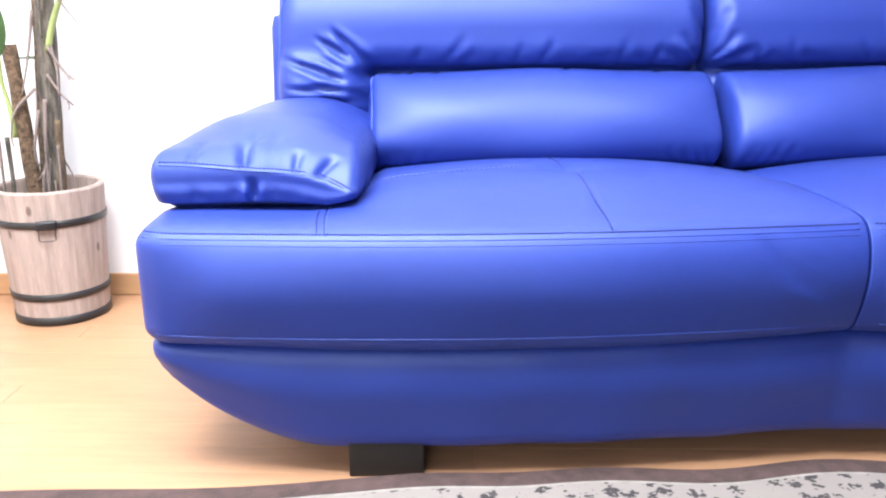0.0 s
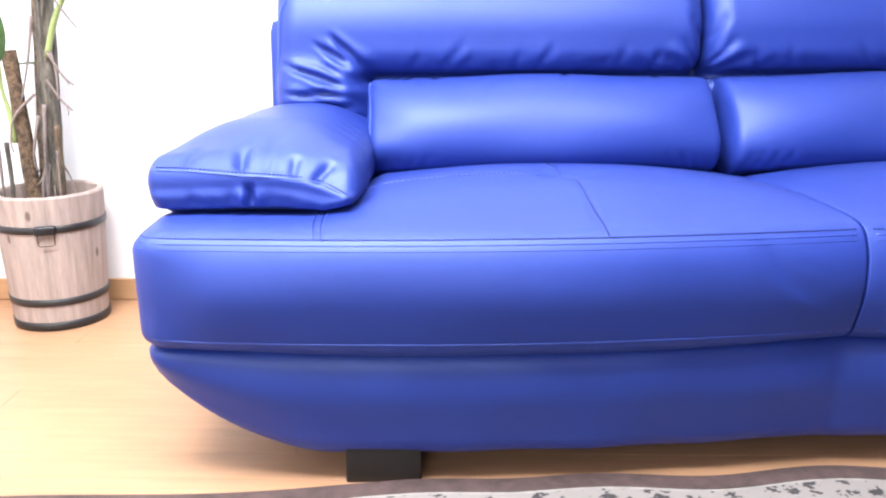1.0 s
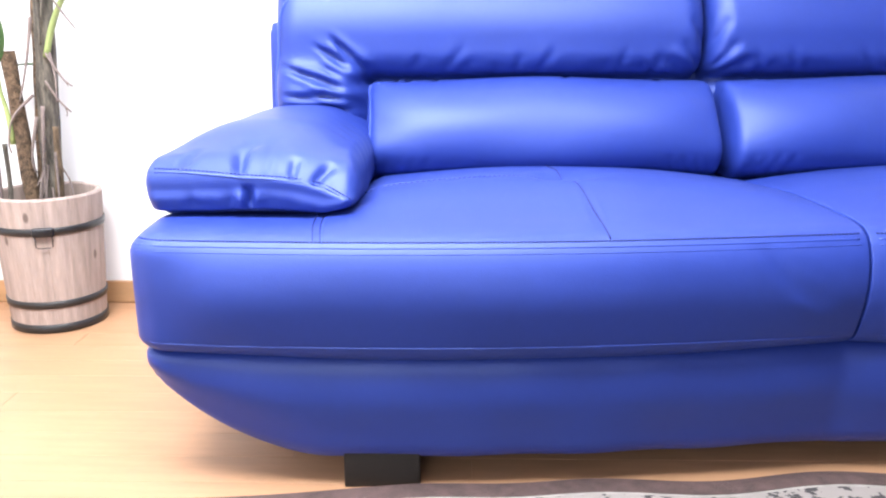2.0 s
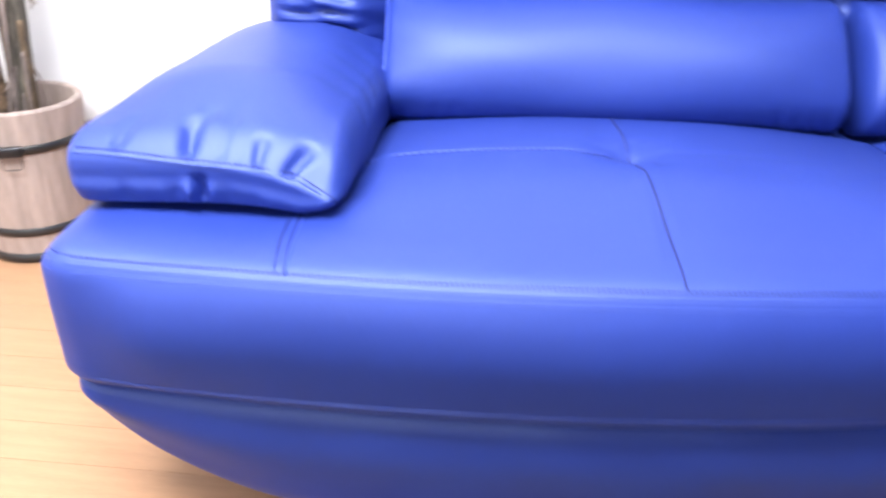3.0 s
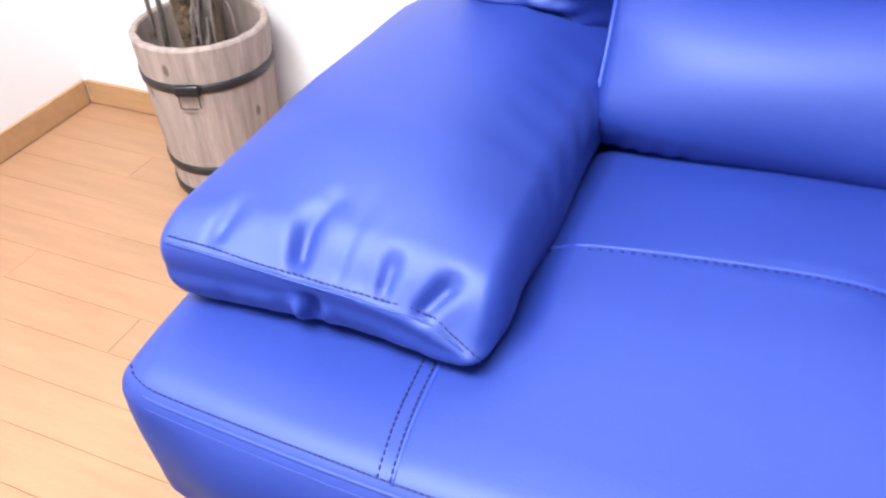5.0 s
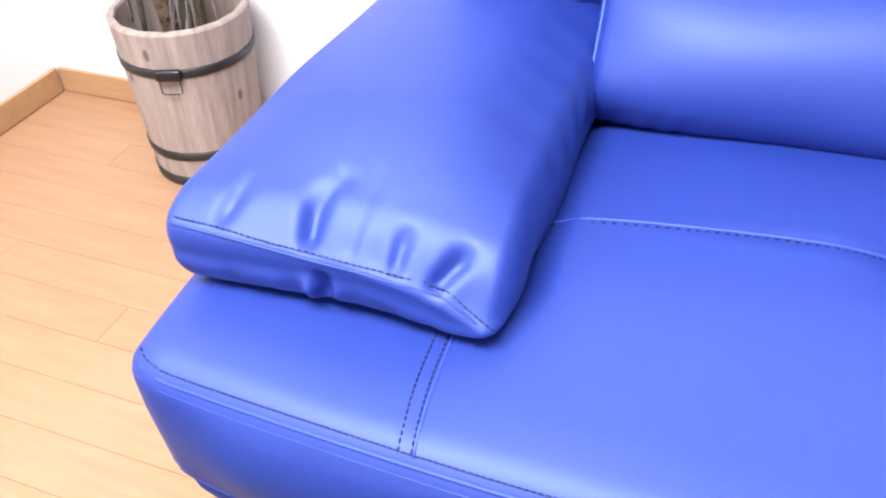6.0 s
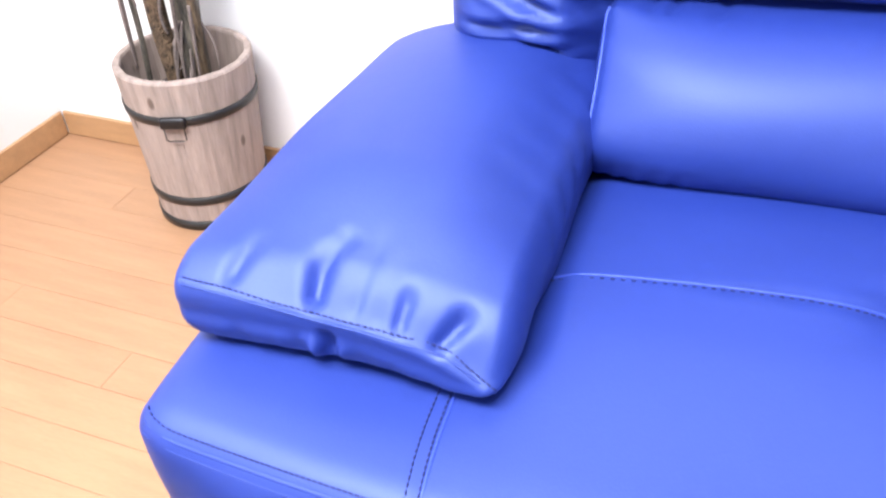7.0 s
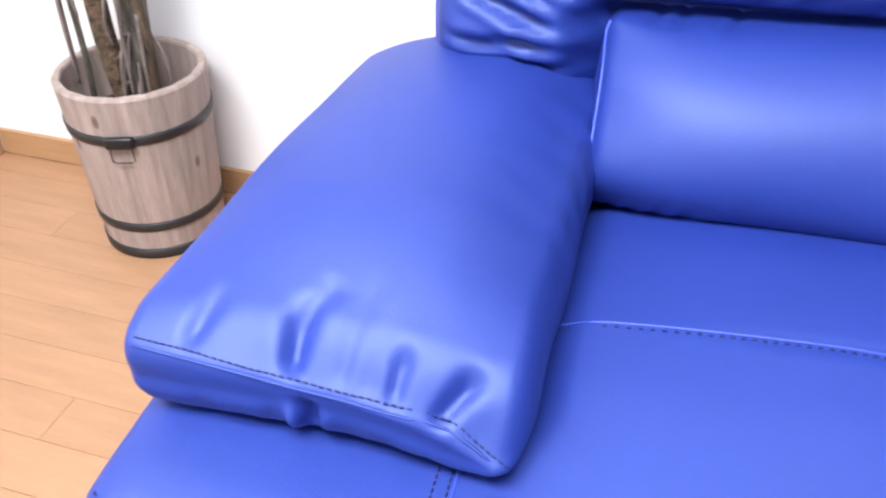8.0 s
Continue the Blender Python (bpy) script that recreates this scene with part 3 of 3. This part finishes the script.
        ring_n.append((-0.5, -0.7 * math.cos(a), 0.7 * math.sin(a)))
    ring_p = pillow_shape(np.array(ring_p), np.array(ring_n))
    ring_p = [h + n * 0.001 for h, n, _, _ in (t_roll.find_nearest(Vector(p)) for p in ring_p)]
    ring_p = [sum(ring_p[max(0, k - 2):k + 3], Vector()) / len(ring_p[max(0, k - 2):k + 3]) for k in range(len(ring_p))]
    if mb is not None:
        ring_p = [Vector((2 * mb - p.x, p.y, p.z)) for p in ring_p]
    V, F = tube(ring_p, 0.0019, 6)
    obj("piping", V, F, PIPING_RIDGE_LIGHT, roll, "pale blue edge piping", True)


def frame_shape(P, nrm):
    Q = P.copy()
    Q[:, 1] += 0.05 * smooth01((P[:, 2] - 0.3) / 0.5)
    return Q


soft("back_frame", (0.084, 0.64, 0.2), (2 * CK - 0.084, 0.84, 0.70), (0.02, 0.03, 0.02), 0.03, frame_shape, LEATHER, sofa, "flat blue back panel with piped edge")

# ---- the rug ----
RUG_TURN = 4.4
rug = empty("rug", pose(-0.05, 1.146, 0, 0, 0, RUG_TURN), "patterned dark and beige rug with brown bound edge", "rug")


def wavy(x):
    return 0.006 * np.sin(x * 5.1) + 0.009 * np.sin(x * 17.3 + 0.6) * smooth01(x / 0.4) + 0.003 * np.sin(x * 11)


def rug_strip(name, y0, y1, z, thick, material, label="", wave=1.0):
    xs = np.linspace(-1.1, 2.1, 160)
    V, F = [], []
    for x in xs:
        w = float(wavy(x)) * wave
        lift = 0.002 * math.sin(x * 9)
        V += [(x, y0, 0.0005), (x, y0 + w, z + thick + lift), (x, y1 + w - 0.002, z + thick + lift), (x, y1 + w, 0.0005)] if y1 > -0.001 else [(x, y0, 0.0005), (x, y0 + (w if y0 > -1 else 0), z + thick + lift), (x, y1 + w, z + thick + lift), (x, y1 + w, 0.0005)]
    for i in range(len(xs) - 1):
        a = 4 * i
        F += [(a + k, a + 4 + k, a + 5 + k, a + 1 + k) for k in range(3)]
    F += [(0, 1, 2, 3), tuple(len(V) - 4 + k for k in (3, 2, 1, 0))]
    return obj(name, V, F, material, rug, label)


rug_strip("binding", -0.040, 0.0, 0.0, 0.010, RUG_EDGE, "brown woven binding")
rug_strip("stripe", -0.046, -0.0405, 0.0, 0.009, CREAM, "thin white stripe")
rug_strip("border", -0.13, -0.0465, 0.0, 0.009, RUG, "pale pile with dark scrolls")
# this part is out of view; its dark colour only holds bounce down
rug_strip("field", -1.9, -0.1305, 0.0, 0.009, RUG_UNSEEN, "unseen pile, dark brown to cut bounced light")

# ---- the planter and plant ----
PX, PY = -0.845, 1.945
H = 0.325
R0, R1 = 0.108, 0.126
LATCH_ANGLE = math.atan2(-0.115, 0.04)
planter = empty("barrel_planter", pose(PX, PY, 0), "weathered wooden barrel planter with three black iron hoops", "planter")
N_ST = 16


def stave(i):
    bm = bmesh.new()
    a0, a1 = 2 * math.pi * i / N_ST + 0.0015, 2 * math.pi * (i + 1) / N_ST - 0.0015
    rows = []
    for z in (0.004, 0.08, 0.16, 0.24, H - 0.004, H):
        k = z / H
        ro, ri = R0 + (R1 - R0) * k, R0 + (R1 - R0) * k - 0.014
        if z == H:
            ro, ri = ro - 0.003, ri + 0.002
        rows.append([bm.verts.new((math.cos(a) * r_, math.sin(a) * r_, z)) for a, r_ in ((a0, ro - 0.0004), ((2 * a0 + a1) / 3, ro), ((a0 + 2 * a1) / 3, ro), (a1, ro - 0.0004), (a1, ri), (a0, ri))])
    for p, q in zip(rows, rows[1:]):
        for k in range(6):
            bm.faces.new((p[k], p[(k + 1) % 6], q[(k + 1) % 6], q[k]))
    bm.faces.new(rows[0][::-1])
    bm.faces.new(rows[-1])
    return bm


for i in range(N_ST):
    part("stave", stave(i), STAVE, planter)


def ring(z0, z1, thick):
    bm = bmesh.new()
    n = 64
    rows = []
    for i in range(n):
        a = 2 * math.pi * i / n
        loop = []
        for z, o in ((z0, 0.0), (z0 + 0.001, thick), (z1 - 0.001, thick), (z1, 0.0)):
            r_ = R0 + (R1 - R0) * z / H + o - 0.0005
            loop.append(bm.verts.new((math.cos(a) * r_, math.sin(a) * r_, z)))
        rows.append(loop)
    for i in range(n):
        p, q = rows[i], rows[(i + 1) % n]
        for k in range(4):
            bm.faces.new((p[k], q[k], q[(k + 1) % 4], p[(k + 1) % 4]))
    return bm


for z0, z1 in ((0.001, 0.022), (0.062, 0.080), (0.240, 0.258)):
    part("hoop", ring(z0, z1, 0.003), HOOP, planter, "black iron hoop", True)
lm = Matrix.Rotation(LATCH_ANGLE + math.pi / 2, 4, "Z")
rl = R0 + (R1 - R0) * 0.25 / H
bm = block((-0.024, -rl - 0.011, 0.239), (0.024, -rl + 0.001, 0.261), 0.005, 3)
bm.transform(lm)
part("hoop_clasp", bm, LATCH, planter, "worn steel clasp on the hoop", True)
loop = [(-0.018, -rl - 0.006, 0.243), (-0.018, -rl - 0.005, 0.216), (-0.012, -rl - 0.005, 0.213), (0.012, -rl - 0.005, 0.213), (0.018, -rl - 0.005, 0.216), (0.018, -rl - 0.006, 0.243)]
V, F = tube([lm @ Vector(p) for p in loop], 0.0012, 6)
obj("clasp_loop", V, F, LATCH, planter, "thin wire loop", True)
soilz = 0.235
bm = bmesh.new()
bmesh.ops.create_circle(bm, cap_ends=True, segments=40, radius=R1 - 0.017)
bmesh.ops.translate(bm, verts=bm.verts[:], vec=(0, 0, soilz))
part("soil", bm, SOIL, planter, "dark dry soil")

plant = empty("potted_plant", pose(PX + 0.02, PY + 0.028, soilz), "artificial plant with several woody trunks and dry aerial roots", "plant")
rnd = random.Random(4)


def lean(points):
    """The whole plant leans a little towards the sofa."""
    return [Vector((p[0] - 0.030 + 0.092 * p[2], p[1], p[2])) for p in points]


def trunk(points, r0, r1, material, label):
    pts = resample(lean(points), 0.012)
    V, F = tube(pts, 1.0, 14, taper=lambda t: (r0 + (r1 - r0) * t))
    V = [v + (v - pts[i // 14]) * 0.22 * noise.noise(Vector((v.x * 40, v.y * 40, v.z * 11))) for i, v in enumerate(V)]
    return obj("trunk", V, F, material, plant, label, True)


trunk([(-0.018, -0.02, -0.03), (-0.036, -0.02, 0.10), (-0.062, -0.02, 0.28), (-0.084, -0.02, 0.425)], 0.018, 0.017, COIR, "cut brown fibre-covered trunk")
trunk([(0.012, 0.0, -0.03), (0.004, 0.0, 0.2), (-0.004, 0.005, 0.45), (-0.008, 0.01, 0.8), (-0.015, 0.01, 1.1)], 0.025, 0.019, BARK_GREY, "grey fibrous main trunk")
trunk([(-0.014, 0.015, -0.03), (-0.02, 0.01, 0.3), (-0.022, 0.01, 0.6), (-0.03, 0.01, 1.0)], 0.017, 0.014, COIR, "slender brown fibre-covered trunk")
trunk([(0.03, -0.012, -0.03), (0.028, -0.012, 0.12), (0.022, -0.012, 0.25)], 0.014, 0.007, BARK, "short brown bark sheath")
trunk([(-0.078, -0.03, -0.03), (-0.082, -0.03, 0.1), (-0.092, -0.03, 0.21)], 0.005, 0.006, BARK_GREY, "grey leaf sheath")


def root(points, r, material=None):
    V, F = tube(resample(lean(points), 0.010), r, 6, taper=lambda t: 1 - 0.45 * t)
    obj("aerial_root", V, F, material or ROOT, plant, "", True)


def at(h, x, yo=-0.03):
    return (x, yo, h)


root([at(0.41, 0.012), at(0.37, 0.038), at(0.345, 0.058), at(0.332, 0.080)], 0.0032)
root([at(0.352, 0.052), at(0.338, 0.062), at(0.33, 0.066)], 0.0018)
root([at(0.42, 0.014, -0.02), at(0.36, 0.033, -0.03), at(0.297, 0.038, -0.035)], 0.0032)
root([at(0.347, 0.010), at(0.30, 0.043), at(0.272, 0.074)], 0.0032)
root([at(0.285, 0.056), at(0.275, 0.060), at(0.262, 0.058)], 0.0018)
root([at(0.55, 0.016), at(0.495, 0.057), at(0.457, 0.089)], 0.0030)
root([at(0.315, -0.017, -0.035), at(0.265, -0.058, -0.05), at(0.207, -0.07, -0.05), at(0.176, -0.062, -0.05)], 0.0036)
root([at(0.284, -0.120, -0.03), at(0.212, -0.108, -0.035), at(0.06, -0.098, -0.035)], 0.0036)
root([at(0.274, -0.103, -0.04), at(0.18, -0.103, -0.045), at(0.05, -0.096, -0.04)], 0.0044)
root([at(0.265, -0.012, -0.032), at(0.17, -0.019, -0.045), at(0.126, -0.005, -0.045)], 0.0044)
root([at(0.49, -0.019, -0.032), at(0.395, -0.029, -0.035), at(0.298, -0.048, -0.035)], 0.0042)
root([at(0.29, 0.004, -0.034), at(0.16, 0.006, -0.04), at(0.02, 0.012, -0.04)], 0.0050)
root([at(0.18, 0.024, -0.02), at(0.10, 0.034, -0.03), at(0.0, 0.038, -0.03)], 0.0040)
for k in range(9):
    a = rnd.uniform(-2.6, 0.4)
    z0 = rnd.uniform(0.05, 0.16)
    p = Vector((0.004 + 0.024 * math.cos(a), 0.024 * math.sin(a), z0))
    q = Vector((0.004 + rnd.uniform(0.03, 0.06) * math.cos(a), rnd.uniform(0.03, 0.05) * math.sin(a), -0.005))
    root([p, p.lerp(q, 0.4) + Vector((0.01 * math.cos(a), 0.01 * math.sin(a), 0.01)), q], rnd.uniform(0.0022, 0.0042))
for k in range(7):
    z0 = 0.42 + 0.05 * k
    root([(0.0, -0.024, z0 + 0.18), (-0.004 + 0.012 * math.sin(k * 2), -0.027, z0 + 0.08), (0.01 * math.sin(k * 3), -0.028, z0)], 0.0045, BARK_GREY)


def leaf(base_, tip, width, droop):
    base_, tip = lean((base_, tip))
    d = tip - base_
    side = d.cross(Vector((0, 0, 1))).normalized()
    V, F = [], []
    n = 12
    for i in range(n + 1):
        t = i / n
        c = base_ + d * t + Vector((0, 0, -droop * t * t))
        w = width * math.sin(math.pi * min(1, t * 0.96 + 0.03)) ** 0.7 * (1.15 - 0.5 * t)
        up = Vector((0, 0, 0.18 * w))
        V += [c - side * w + up, c - side * w * 0.5 + up * 0.3, c, c + side * w * 0.5 + up * 0.3, c + side * w + up]
        if i:
            o = 5 * (i - 1)
            F += [(o + k, o + k + 1, o + k + 6, o + k + 5) for k in range(4)]
    m_ = len(V)
    V += [v - Vector((0, 0, 0.0012)) for v in V]
    F += [tuple(j + m_ for j in f[::-1]) for f in F]
    return obj("leaf", V, F, LEAF, plant, "glossy green leaf", True)


def stalk(points, r):
    V, F = tube(resample(lean(points), 0.02), r, 6, taper=lambda t: 1 - 0.4 * t)
    obj("stalk", V, F, STEM, plant, "pale green leaf stalk", True)


stalk([(0.010, -0.02, 0.40), (0.022, -0.022, 0.455), (0.045, -0.025, 0.515), (0.095, -0.03, 0.60)], 0.0085)
stalk([(-0.070, -0.03, 0.20), (-0.083, -0.03, 0.28), (-0.097, -0.03, 0.33), (-0.095, -0.04, 0.40)], 0.007)
leaf((-0.095, -0.04, 0.39), (-0.085, -0.095, 0.54), 0.026, 0.0)
leaf((-0.02, 0.03, 0.375), (-0.12, 0.02, 0.40), 0.03, 0.03)
for k in range(9):
    a = rnd.uniform(0, 6.28)
    z0 = rnd.uniform(0.66, 0.95)
    p = Vector((-0.01, 0.01, z0))
    q = p + Vector((0.13 * math.cos(a), 0.09 * math.sin(a), 0.1))
    stalk([p, p.lerp(q, 0.5) + Vector((0, 0, 0.03)), q], 0.004)
    leaf(q, q + Vector((0.16 * math.cos(a), min(0.05, 0.14 * math.sin(a)) if q.y > 0 else 0.14 * math.sin(a), 0.05)), 0.05, 0.07)

# ---- floor ----
floor = tagged(part("floor", block((R["x0"] - T, R["y0"] - T, -0.10), (R["x1"] + T, R["y1"] + T, -0.004), 0), JOINT), "light oak strip floor with long narrow planks", "floor", kind="structure")
PW = 0.0833
PLANKS = {}


def plank_mesh(length):
    if length not in PLANKS:
        bm = block((0, 0, -0.012), (length - 0.0006, PW - 0.0006, 0), 0.0005, 1)
        me = bpy.data.meshes.new("plank")
        bm.to_mesh(me)
        bm.free()
        me.materials.append(PLANK)
        PLANKS[length] = me
    return PLANKS[length]


rnd = random.Random(11)
rest_v, rest_f = [], []


def rest(lo, hi):
    o = len(rest_v)
    x0, y0, x1, y1 = *lo, *hi
    rest_v.extend([(x0, y0, -0.012), (x1, y0, -0.012), (x1, y1, -0.012), (x0, y1, -0.012), (x0, y0, 0), (x1, y0, 0), (x1, y1, 0), (x0, y1, 0)])
    rest_f.extend([tuple(o + k for k in f) for f in ((4, 5, 6, 7), (0, 1, 5, 4), (1, 2, 6, 5), (2, 3, 7, 6), (3, 0, 4, 7))])


def plank_row(y, near):
    x = R["x0"] + 0.0005
    first = True
    while x < R["x1"]:
        ln = rnd.choice((0.3, 0.6, 0.9, 1.2, 1.5)) if first else 1.8
        first = False
        ln = min(ln, round(R["x1"] - x, 3))
        if ln < 0.02:
            break
        if near and x < 1.6:
            ob = new("plank", plank_mesh(ln))
            ob.parent = floor
            ob.location = (x, y, 0)
        else:
            rest((x, y), (x + ln - 0.0008, y + PW - 0.0008))
        x += ln


for k in range(-8, 11):
    plank_row(1.18 + k * PW, True)
for k in range(-41, -8):
    plank_row(1.18 + k * PW, False)
ob = obj("planking", rest_v, rest_f, PLANK, floor, "rows of light oak planks")
ob["kind"] = "stuff"
